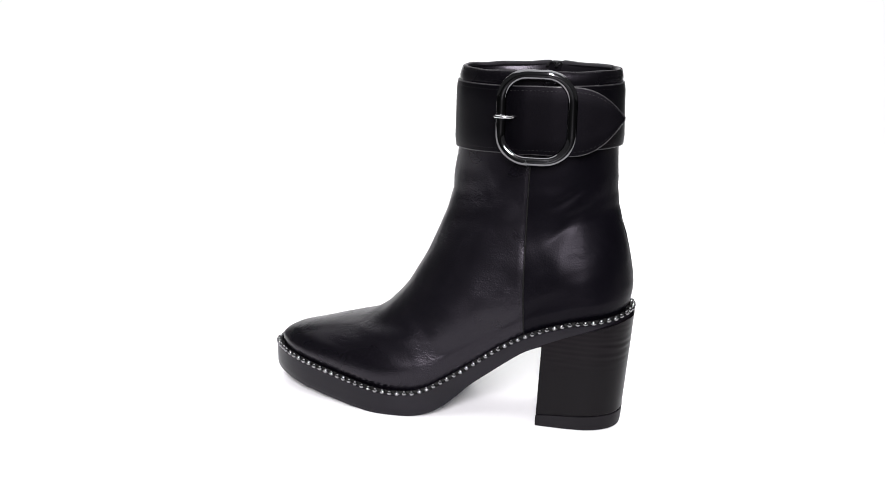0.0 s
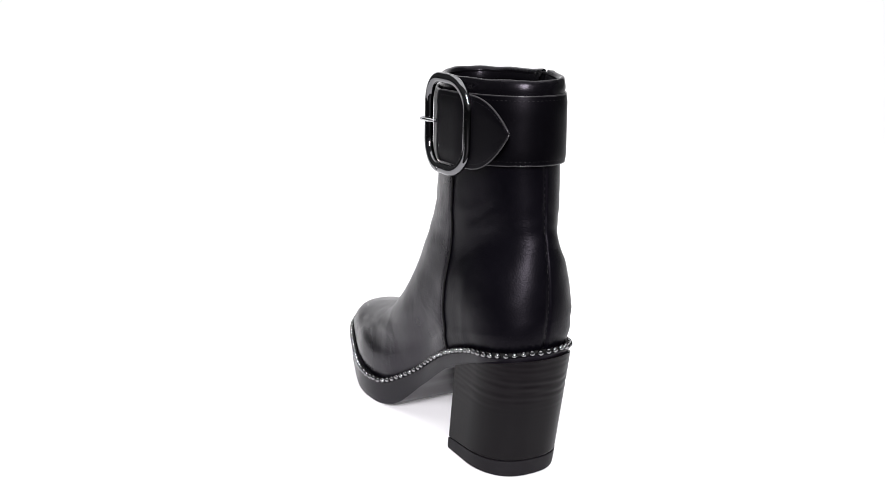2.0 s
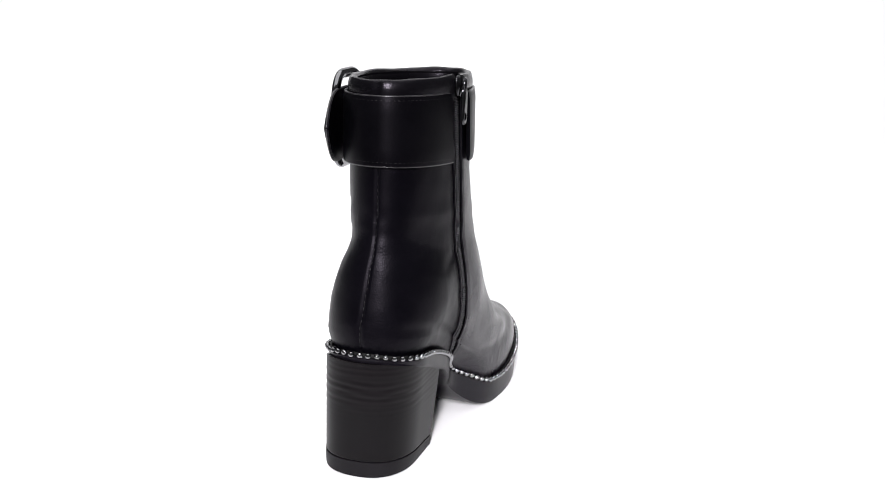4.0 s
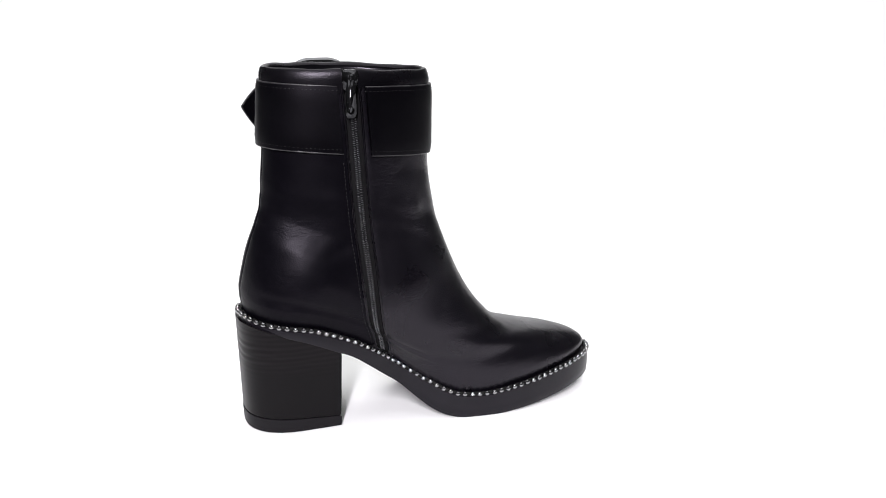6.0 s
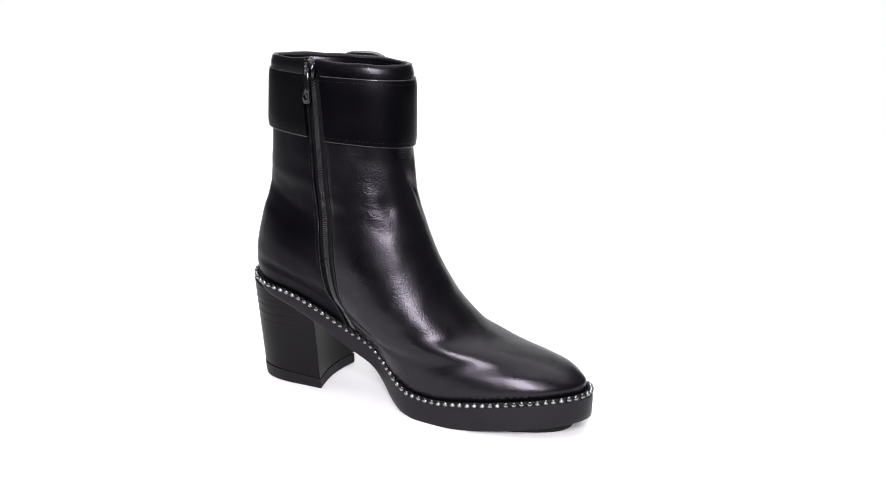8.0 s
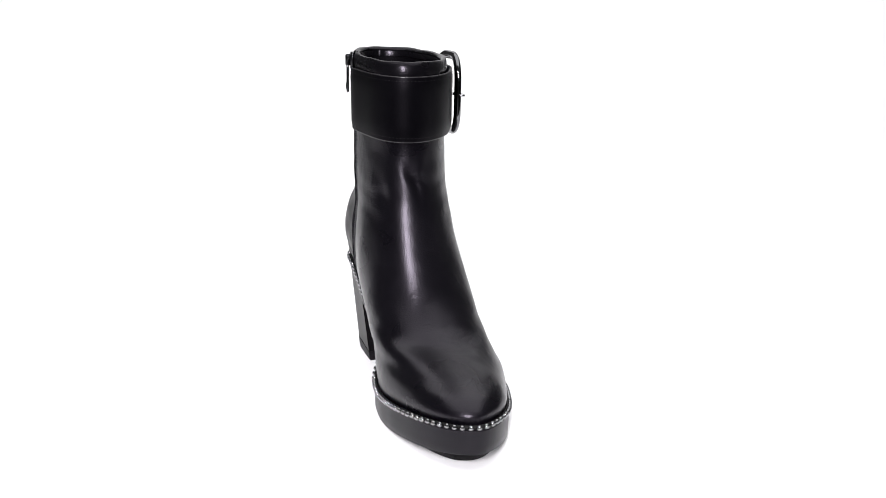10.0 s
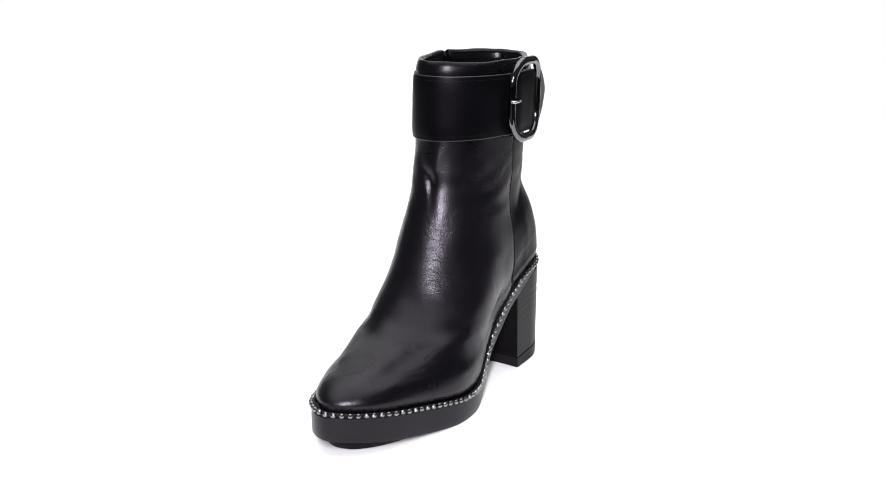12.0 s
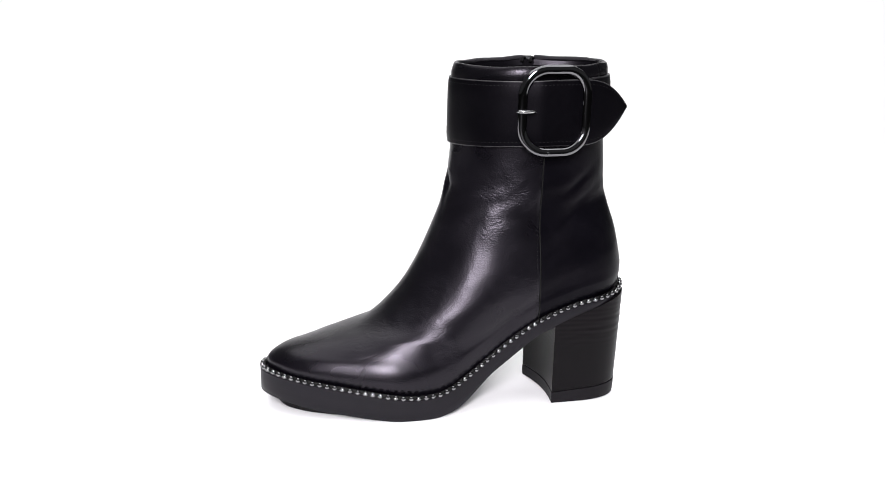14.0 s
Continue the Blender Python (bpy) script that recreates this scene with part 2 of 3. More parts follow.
def upper(v, x, side):
    """The upper's surface at level v, lengthwise x, on the side +1 (buckle) or -1 (zip)."""
    fx, fz, bx, bz, wide, rnd, share, cf, cb, sag, lean = (r(v) for r in RING)
    x = min(max(x, bx), fx)
    a = (x - bx) / (fx - bx)
    base = (1 - share) * flat_half(x) * joint(x, side) * wide + share * rnd * (1 - 0.20 * (1 - min(x / 0.1, 1)) * min(max((0.72 - v) / 0.12, 0), 1))
    base *= 1 + 0.13 * min(v / 0.16, 1) * (1 - share) * min(max((0.085 - x) / 0.04, 0), 1)
    base *= 1 - (1 - waist(x, side)) * max(0.0, 1 - v / 0.18)
    e = 1.10 - 0.10 * min(v / 0.16, 1)
    cf *= 1 + (0.58 if side > 0 else 0.28) * max(0.0, 1 - v / 0.3)
    cf *= 1 + (0.18 * math.exp(-((v - 0.24) / 0.11) ** 2) if side > 0 else 0)
    cb *= 1 - (0.16 * lean if side > 0 else 0)
    base *= 1 + (0.075 if side > 0 else 0) * math.exp(-((v - 0.40) / 0.11) ** 2 - ((x - 0.130) / 0.038) ** 2)
    base *= 1 + (0.05 if side < 0 else 0) * math.exp(-((v - 0.62) / 0.14) ** 2 - ((x - 0.095) / 0.025) ** 2)
    cf *= 1 - (0.24 * math.exp(-((v - 0.36) / 0.14) ** 2) if side < 0 else 0)
    half = base * cap((fx - x) / cf, e) * cap((x - bx) / cb, 1 - 0.15 * lean if side > 0 else 1 + 0.08 * lean)
    mid = toe_turn(x) * (1 - lean) + (LEAN + 0.0005 - (0.0060 if a > 0.5 else 0.0010) * (2 * a - 1) ** 2) * lean
    chord0 = 0.0730 + (0.0222 - 0.0730) * a
    z = bz + (fz - bz) * a + sag * (bead_z(0.002 + 0.245 * a) - chord0)
    y = mid + side * half
    z -= 0.0009 * min(max((v - 0.93) / 0.07, 0), 1) * min(max((y + 0.035) / 0.065, 0), 1)
    return Vector((x, y, z))


def ring_x(v, phi):
    fx, bx = RING[0](v), RING[2](v)
    return bx + (fx - bx) * (1 + math.cos(phi)) / 2


def on_ring(v, phi):
    """phi 0 at the front, positive round the buckle's side, pi at the back."""
    return upper(v, ring_x(v, phi), 1 if math.sin(phi) >= 0 else -1)


def phi_of(v, x, side):
    fx, bx = RING[0](v), RING[2](v)
    return side * math.acos(min(max(2 * (x - bx) / (fx - bx) - 1, -1), 1))


def outward(v, phi):
    d = on_ring(v, phi + 0.03) - on_ring(v, phi - 0.03)
    u = on_ring(min(v + 0.012, 1), phi) - on_ring(max(v - 0.012, 0), phi)
    n = d.cross(u)
    return n.normalized() if n.length > 1e-12 else Vector((0, 0, 1))


# soft folds where the ankle bends: middle, direction, width, reach, depth
FOLDS = [
    (Vector((0.040, 0.024, 0.150)), Vector((-0.75, -0.35, 0.56)).normalized(), 0.0028, 0.016, 0.0011),
    (Vector((0.036, 0.023, 0.138)), Vector((-0.80, -0.35, 0.48)).normalized(), 0.0026, 0.014, 0.0009),
    (Vector((0.046, 0.026, 0.126)), Vector((-0.75, -0.30, 0.58)).normalized(), 0.0030, 0.012, 0.0007),
    (Vector((0.124, -0.010, 0.150)), Vector((0.1, 0.70, -0.70)).normalized(), 0.0026, 0.009, 0.0024),
    (Vector((0.126, -0.006, 0.141)), Vector((0.3, 0.20, -0.93)).normalized(), 0.0026, 0.012, 0.0012),
    (Vector((0.126, -0.013, 0.144)), Vector((0.2, 0.60, -0.75)).normalized(), 0.0030, 0.009, -0.0005),
    (Vector((0.122, -0.004, 0.160)), Vector((0.0, 0.30, 0.95)).normalized(), 0.0040, 0.012, -0.0008),
    (Vector((0.112, -0.026, 0.140)), Vector((0.5, -0.3, -0.8)).normalized(), 0.0045, 0.016, 0.0012),
    (Vector((0.100, 0.027, 0.158)), Vector((0.7, 0.1, 0.7)).normalized(), 0.0040, 0.014, 0.0009),
    (Vector((0.172, 0.000, 0.058)), Vector((0.1, 0.99, 0.0)).normalized(), 0.0050, 0.022, 0.0006),
    (Vector((0.060, -0.034, 0.120)), Vector((0.9, 0.0, 0.4)).normalized(), 0.0040, 0.014, 0.0006),
]


def lumps(p):
    """Slow unevenness of a lasted hide, with a few folds round the ankle."""
    soft = noise.noise(p * 38) * 0.0006 + noise.noise(p * 95) * 0.00018
    ankle = max(0.0, 1 - abs(p.z - 0.140) / 0.035)
    fold = math.sin(p.z * 420 + p.x * 160 + noise.noise(p * 30) * 3.2) * 0.00016 * ankle
    dent = 0.0
    for c, d, wide, far, deep in FOLDS:
        q = p - c
        along = q.dot(d)
        off = (q - d * along).length
        dent -= deep * math.exp(-(off / wide) ** 2 - (along / far) ** 2)
    return soft + fold + dent


def skin(v, phi, off=0.0, rough=True):
    p = on_ring(v, phi)
    return p + outward(v, phi) * (off + (lumps(p) if rough else 0.0))


seam_x = spline([0, 0.3, 0.6, 1.0], [0.0665, 0.067, 0.068, 0.0655])
zip_x = spline([0, 0.3, 0.6, 0.82, 1.0], [0.0888, 0.0795, 0.0715, 0.0663, 0.0610])
ZIP_HALF = 0.0055


def outline(x, grow=0.0, side=1):
    """Half-width of the welt line on one side, and its middle; the buckle's side tapers longer."""
    reach, e = (0.114, 1.08) if side > 0 else (0.093, 1.08)
    half = (flat_half(x) * joint(x, side) * waist(x, side) + grow) * cap((TOE + grow - x) / reach, e) * cap((x + grow) / 0.030)
    return half, toe_turn(x)


def welt_loop(n, grow=0.0):
    pts = []
    for i in range(n):
        phi = 2 * math.pi * i / n
        x = -grow + (TOE + 2 * grow) * (1 + math.cos(phi)) / 2
        side = 1 if math.sin(phi) >= 0 else -1
        half, mid = outline(x, grow, side)
        pts.append((x, mid + side * half))
    return pts


def even(points, count):
    """count points at equal steps along a closed loop."""
    pts = [Vector(p) for p in points] + [Vector(points[0])]
    run = [0.0]
    for a, b in zip(pts, pts[1:]):
        run.append(run[-1] + (b - a).length)
    out, j = [], 0
    for i in range(count):
        d = run[-1] * i / count
        while run[j + 1] < d:
            j += 1
        out.append(pts[j].lerp(pts[j + 1], (d - run[j]) / max(run[j + 1] - run[j], 1e-9)))
    return out


def dashes(name, path, parent, gap=0.0026, length=0.0017, r=0.00028, lift=0.0):
    """A row of stitches along a path of (point, normal)."""
    bm = bmesh.new()
    carry = 0.0
    for (a, na), (b, nb) in zip(path, path[1:]):
        seg = (b - a).length
        d = carry
        while d < seg:
            p = a.lerp(b, d / seg) + na * lift
            t = (b - a).normalized()
            s = t.cross(na).normalized()
            lo = [bm.verts.new(p - t * length / 2), bm.verts.new(p + t * length / 2)]
            ring = [bm.verts.new(p + t * (k * length * 0.3) + w) for k in (-1, 1) for w in (s * r, na * r * 1.3, -s * r)]
            for j in range(2):
                bm.faces.new((ring[j], ring[j + 1], ring[4 + j], ring[3 + j]))
                bm.faces.new((lo[0], ring[j + 1], ring[j]))
                bm.faces.new((lo[1], ring[3 + j], ring[4 + j]))
            d += gap
        carry = d - seg
    return part(name, bm, THREAD, parent, "black thread stitching", kind="stuff")


# ---------------------------------------------------------------- setting
def studio():
    bm = bmesh.new()
    rows = []
    # the paper stops short in front so the leather reflects less white
    for i in range(33):
        y = -0.24 + 1.44 * i / 32
        rows.append([(-1.08 + 0.0675 * j, y, 0.0) for j in range(33)])
    grid(bm, rows)
    tagged(part("ground", bm, PAPER), "seamless matt white studio floor", "floor", kind="structure")
    # unseen dark sheet, added to keep the leather's reflections dark
    bm = bmesh.new()
    grid(bm, [[(-6 + j, -6 + i, -0.004) for j in range(13)] for i in range(13)])
    tagged(part("unseen_dark_floor", bm, CORD), "unseen dark sheet under the white paper, added to darken reflections in the leather", "floor", kind="structure")
    bm = bmesh.new()
    prof = [(1.2, 0.0)] + [(1.2 + math.sin(a), 1 - math.cos(a)) for a in (math.pi / 2 * k / 40 for k in range(1, 41))] + [(2.2, 3.0)]
    grid(bm, [[(x, y, z) for x in (-1.08, -0.54, 0, 0.54, 1.08)] for y, z in prof])
    tagged(part("backdrop", bm, PAPER), "white paper backdrop curving up from the floor", "backdrop", kind="structure")


studio()

# ---------------------------------------------------------------- the boot
boot = tagged(new("ankle_boot"), "black leather block-heel ankle boot with buckled strap on white floor", "boot")
boot.empty_display_size = 0.05


def levels(a, b, n):
    return [a + (b - a) * i / n for i in range(n + 1)]


def front_panel():
    vs, n = levels(0.0, 0.985, 90), 96
    out = []
    for v in vs:
        p1 = phi_of(v, zip_x(v) + ZIP_HALF, -1)
        p2 = phi_of(v, seam_x(v), 1)
        row = []
        for j in range(n + 1):
            t = j / n
            edge = min(t, 1 - t) * n
            row.append(skin(v, p1 + (p2 - p1) * t, 0.0008 - (0.0006 if edge < 0.5 else 0.0)))
        out.append(row)
    bm = bmesh.new()
    grid(bm, out)
    return part("front_panel", bm, LEATHER, boot, "smooth black leather vamp with faint creases at the ankle")


SEAM = math.pi - 0.01


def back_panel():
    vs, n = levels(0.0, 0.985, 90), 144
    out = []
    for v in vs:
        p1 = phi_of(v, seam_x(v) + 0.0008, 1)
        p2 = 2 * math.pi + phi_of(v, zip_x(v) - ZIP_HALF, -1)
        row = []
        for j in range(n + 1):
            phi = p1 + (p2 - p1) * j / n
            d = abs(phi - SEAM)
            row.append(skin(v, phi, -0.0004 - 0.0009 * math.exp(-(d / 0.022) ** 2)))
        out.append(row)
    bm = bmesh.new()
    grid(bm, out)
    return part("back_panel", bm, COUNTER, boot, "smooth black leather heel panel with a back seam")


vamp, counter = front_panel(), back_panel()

# seams and their stitches
bm = bmesh.new()
tube(bm, [skin(v, phi_of(v, seam_x(v) + 0.0001, 1), 0.0003) for v in levels(0.01, 0.82, 90)], 0.00055, 8)
part("side_seam", bm, CORD, vamp, "dark raised seam down the buckle side")
bm = bmesh.new()
tube(bm, [skin(v, SEAM, -0.0017) for v in levels(0.01, 0.82, 90)], 0.0005, 8)
part("back_seam", bm, CORD, counter, "dark seam down the back of the heel")
dashes("stitching", [(skin(v, phi_of(v, seam_x(v) + 0.0022, 1), 0.0006), outward(v, phi_of(v, seam_x(v), 1))) for v in levels(0.02, 0.81, 60)], vamp, 0.0028, 0.0019)
dashes("back_stitching", [(skin(v, SEAM, -0.0016), outward(v, SEAM)) for v in levels(0.02, 0.81, 60)], counter, 0.0038, 0.0024, 0.00055)
dashes("zip_stitching", [(skin(v, phi_of(v, zip_x(v) + ZIP_HALF + 0.003, -1), 0.0006), outward(v, phi_of(v, zip_x(v) + ZIP_HALF, -1))) for v in levels(0.03, 0.81, 60)], vamp)
dashes("zip_stitching", [(skin(v, phi_of(v, zip_x(v) - ZIP_HALF - 0.003, -1), -0.0001), outward(v, phi_of(v, zip_x(v) - ZIP_HALF, -1))) for v in levels(0.03, 0.81, 60)], counter)


def lining():
    vs = levels(0.45, 1.0, 30)
    bm = bmesh.new()
    rows = []
    for v in vs:
        off = -0.0032
        rows.append([skin(v, 2 * math.pi * j / 96, off, False) + Vector((0, 0, noise.noise(on_ring(v, 2 * math.pi * j / 96) * 80) * 0.0006)) for j in range(96)])
    grid(bm, rows, True)
    part("lining", bm, LINING, boot, "soft black leather lining inside the shaft")
    bm = bmesh.new()
    v = 0.46
    ring = [skin(v, 2 * math.pi * j / 48, -0.0035, False) for j in range(48)]
    mid = sum(ring, Vector()) / 48
    grid(bm, [ring, [p.lerp(mid, 0.5) for p in ring], [p.lerp(mid, 0.98) for p in ring]], True)
    part("insole", bm, LINING, boot, "dark padded insole deep in the boot")


lining()


def collar():
    """Padded top band that rolls over the rim, open at the zip."""
    bm = bmesh.new()
    prof = [(0.935, 0.0004), (0.955, 0.0011), (0.972, 0.0016), (0.988, 0.0014), (1.0, 0.0007), (1.0, -0.0004), (1.0, -0.0020), (0.99, -0.0034), (0.97, -0.0038)]
    rise = [0, 0, 0, 0.0, 0.0010, 0.0018, 0.0012, 0.0002, 0]
    rows = []
    n = 150
    for (v, off), up in zip(prof, rise):
        p1 = phi_of(v, zip_x(v) + 0.0042, -1)
        p2 = 2 * math.pi + phi_of(v, zip_x(v) - 0.0042, -1)
        row = []
        for j in range(n + 1):
            phi = p1 + (p2 - p1) * j / n
            end = min(j, n - j) / n
            roll = 0.0012 * math.exp(-(end / 0.03) ** 2)
            seam = -0.0006 * math.exp(-((phi - SEAM) / 0.03) ** 2)
            wob = noise.noise(Vector((math.cos(phi) * 2.2, math.sin(phi) * 2.2, 3.0))) * 0.0009
            q = on_ring(v, phi) + outward(min(v, 0.98), phi) * (off + seam + wob * 0.3)
            row.append(q + Vector((0, 0, up + roll + wob * (1 if up else 0.2))))
        rows.append(row)
    grid(bm, rows)
    part("collar", bm, COLLAR, boot, "padded black leather top edge")


collar()


# ---------------------------------------------------------------- zip
def zipper():
    z = part("zip", *zip_tape(), boot, "black coil zip along the inner side")
    bm = bmesh.new()
    dense = levels(0.045, 0.985, 900)
    run, last, vs = 0.0, None, []
    for v in dense:
        q = skin(v, phi_of(v, zip_x(v), -1), 0.0, False)
        run += (q - last).length if last is not None else 1.0
        last = q
        if run >= 0.00062:
            vs.append(v)
            run = 0.0
    for i, v in enumerate(vs):
        s = 1 if i % 2 else -1
        x = zip_x(v)
        phi = phi_of(v, x + s * 0.00095, -1)
        p, n = skin(v, phi, -0.0002, False), outward(v, phi)
        t = (skin(v, phi_of(v, x + 0.001, -1), 0, False) - skin(v, phi_of(v, x - 0.001, -1), 0, False)).normalized()
        u = n.cross(t)
        m = Matrix((t, u, n)).transposed().to_4x4()
        m.translation = p
        bmesh.ops.create_icosphere(bm, subdivisions=1, radius=0.0005, matrix=m @ Matrix.Diagonal((2.3, 0.8, 1.6, 1)))
    part("zip_teeth", bm, COIL, z, "fine interlocked black zip coil", kind="stuff")
    # slider and pull tab near the top
    v = 0.975
    phi = phi_of(v, zip_x(v), -1)
    p, n = skin(v, phi, 0.0012, False), outward(v, phi)
    n.z = 0
    n.normalize()
    t = n.cross(Vector((0, 0, 1)))
    m = Matrix((t, Vector((0, 0, 1)), n)).transposed().to_4x4()
    m.translation = p

    def block(name, poly, lo, hi, mat, bev=0.0005):
        bm = bmesh.new()
        top = [bm.verts.new(m @ Vector((x, y, hi))) for x, y in poly]
        bot = [bm.verts.new(m @ Vector((x, y, lo))) for x, y in poly]
        bm.faces.new(top)
        bm.faces.new(bot[::-1])
        for j in range(len(poly)):
            k = (j + 1) % len(poly)
            bm.faces.new((top[j], bot[j], bot[k], top[k]))
        bmesh.ops.bevel(bm, geom=bm.edges[:], offset=bev, segments=2, affect="EDGES")
        return part(name, bm, mat, z, smooth=True)

    s = block("slider", [(-0.0052, 0.0045), (-0.0036, 0.0065), (0.0036, 0.0065), (0.0052, 0.0045), (0.0040, -0.0055), (-0.0040, -0.0055)], 0.0, 0.0024, ZIPMETAL)
    tagged(s, "black metal zip slider")
    s = block("slider_bridge", [(-0.001, 0.005), (0.001, 0.005), (0.001, -0.003), (-0.001, -0.003)], 0.002, 0.0058, ZIPMETAL)
    s = block("pull_tab", [(-0.0022, 0.001), (0.0022, 0.001), (0.0030, -0.004), (0.0034, -0.0195), (0.0020, -0.0220), (-0.0020, -0.0220), (-0.0034, -0.0195), (-0.0030, -0.004)], 0.0036, 0.0050, ZIPMETAL)
    tagged(s, "hanging black metal zip pull")
    bm = bmesh.new()
    tube(bm, [m @ Vector((0.0017 * math.cos(a), -0.0175 + 0.0022 * math.sin(a), 0.0052)) for a in (math.pi * 2 * k / 14 for k in range(14))], 0.0003, 6, True)
    part("pull_tab_rim", bm, ZIPMETAL, z)
    # tape ends folded over at the top of the zip
    for s in (-1, 1):
        bm = bmesh.new()
        path = []
        for k in range(9):
            a = math.pi * k / 8
            path.append(m @ Vector((s * (0.0030 + 0.0016 * math.cos(a) * s), 0.0030 + 0.0030 * math.sin(a), -0.0030 - 0.0006 * k)))
        tube(bm, path, 0.0011, 8, False, 0.6)
        part("tape_end", bm, TAPE, z, "folded fabric end of the zip tape")


def zip_tape():
    bm = bmesh.new()
    rows = []
    for v in levels(0.0, 0.985, 70):
        row = []
        for j in range(9):
            t = -1 + j / 4
            x = zip_x(v) + t * (ZIP_HALF + 0.0012)
            row.append(skin(v, phi_of(v, x, -1), -0.0011 - 0.0006 * abs(t), False))
        rows.append(row)
    grid(bm, rows)
    return bm, TAPE


zipper()


def zip_edges():
    """Turned leather edges on both sides of the zip."""
    for s, who in ((1, vamp), (-1, counter)):
        bm = bmesh.new()
        tube(bm, [skin(v, phi_of(v, zip_x(v) + s * ZIP_HALF, -1), -0.0001) for v in levels(0.015, 0.985, 90)], 0.0009, 8)
        part("zip_edge", bm, COLLAR, who)
    bm = bmesh.new()
    pts = []
    for k in range(25):
        a = math.pi * k / 24
        v = 0.045 - 0.022 * math.sin(a)
        pts.append(skin(v, phi_of(v, zip_x(v) + math.cos(a) * 0.0075, -1), 0.0006))
    tube(bm, pts, 0.0008, 8)
    part("zip_stop", bm, COLLAR, vamp, "curved leather edge below the zip")


zip_edges()


# ---------------------------------------------------------------- cuff strap and buckle
def band(name, path_lo, path_hi, thick, parent, label, rows=8):
    """A leather strap between a lower and an upper path of (point, outward): rounded in section."""
    outer, inner = [], []
    for k in range(rows + 1):
        t = k / rows
        edge = min(t, 1 - t) * rows
        o = thick if edge >= 1 else thick * 0.72
        outer.append([a.lerp(b, t) + n * o for (a, n), (b, _) in zip(path_lo, path_hi)])
        inner.append([a.lerp(b, t) for (a, n), (b, _) in zip(path_lo, path_hi)])
    bm = bmesh.new()
    shell(bm, outer, inner)
    ob = part(name, bm, STRAP, parent, label, sharp=38)
    # a thin paler tube on each cut edge draws its highlight line
    for k in (0, rows):
        bm = bmesh.new()
        tube(bm, [q + n * (thick * 0.5) for q, (_, n) in zip([Vector(p) for p in inner[k]], path_lo)], 0.0006, 8)
        part("cut_edge_highlight", bm, EDGE_HIGHLIGHT, ob)
    return ob


CUFF_LO, CUFF_HI = 0.826, 0.957


def cuff_point(v, phi, off):
    n = outward(v, phi)
    n.z = 0
    n.normalize()
    return on_ring(v, phi) + n * off, n


def back_cuff():
    lo, hi = [], []
    n = 80
    for v, rows in ((CUFF_LO, lo), (CUFF_HI, hi)):
        p1 = phi_of(v, 0.066, 1)
        p2 = 2 * math.pi + phi_of(v, zip_x(v) - 0.0082, -1)
        for j in range(n + 1):
            phi = p1 + (p2 - p1) * j / n
            rows.append(cuff_point(v, phi, 0.0008 + 0.0014 * max(0.0, math.sin(phi)) - 0.0014 * math.exp(-((n - j) / 10) ** 2)))
    b = band("back_cuff", lo, hi, 0.0022, boot, "wide black leather cuff round the heel side")
    for t in (0.06, 0.94):
        dashes("stitching", [(a[0].lerp(c[0], t) + a[1] * 0.0017, a[1]) for a, c in zip(lo, hi)], b)
    dashes("stitching", [(lo[-2][0].lerp(hi[-2][0], 0.06 + 0.88 * k / 20) + lo[-2][1] * 0.0014 + Vector((-0.0015, 0, 0)), lo[-2][1]) for k in range(21)], b)
    return b


back_cuff()


def buckle_strap():
    """Strap from the zip round the front, through the buckle, to a pointed free end that stands off the heel side."""
    lo, hi = [], []
    n = 90
    v0, v1 = CUFF_LO, CUFF_HI
    p_end = phi_of(0.9, 0.088, 1)
    for v, rows in ((v0, lo), (v1, hi)):
        p1 = phi_of(v, zip_x(v) + 0.0082, -1)
        for j in range(n + 1):
            t = j / n
            rows.append(cuff_point(v, p1 + (p_end - p1) * t, 0.0010 + 0.0016 * max(0, t - 0.7) / 0.3 + 0.0016 * math.exp(-(t / 0.1) ** 2)))
    # free end
    q = lo[-1][0]
    y_of = spline([0.0102, 0.022, 0.039, 0.055, 0.070, q.x], [0.0235, 0.0268, 0.0303, 0.0325, 0.0326, q.y])
    z_lo, z_hi = lo[-1][0].z, hi[-1][0].z
    tip_z = 0.2015
    for j in range(1, 61):
        x = q.x + (0.0102 - q.x) * j / 60
        slope = (y_of(x + 0.001) - y_of(x - 0.001)) / 0.002
        nrm = Vector((-slope, 1, 0)).normalized()
        u = min(max((0.0435 - x) / (0.0435 - 0.0102), 0), 1)
        taper_lo, taper_hi = max(1 - u ** 2.4, 0.012), max(1 - u ** 2.5, 0.012)
        y = y_of(x)
        ease = min(j / 20, 1) ** 2 * (3 - 2 * min(j / 20, 1))
        base = z_lo + 0.0008 * ease
        lo.append((Vector((x, y, tip_z + (base - tip_z) * taper_lo)), nrm))
        hi.append((Vector((x, y, tip_z + (z_hi + 0.0012 * ease - tip_z) * taper_hi)), nrm))
    s = band("buckle_strap", lo, hi, 0.0024, boot, "wide black leather strap with a pointed free end")
    for t in (0.06, 0.94):
        dashes("stitching", [(a[0].lerp(c[0], t) + a[1] * 0.0019, a[1]) for a, c in zip(lo[:-3], hi[:-3])], s)
    dashes("stitching", [(lo[2][0].lerp(hi[2][0], 0.06 + 0.88 * k / 20) + lo[2][1] * 0.0016, lo[2][1]) for k in range(21)], s)
    return s


buckle_strap()


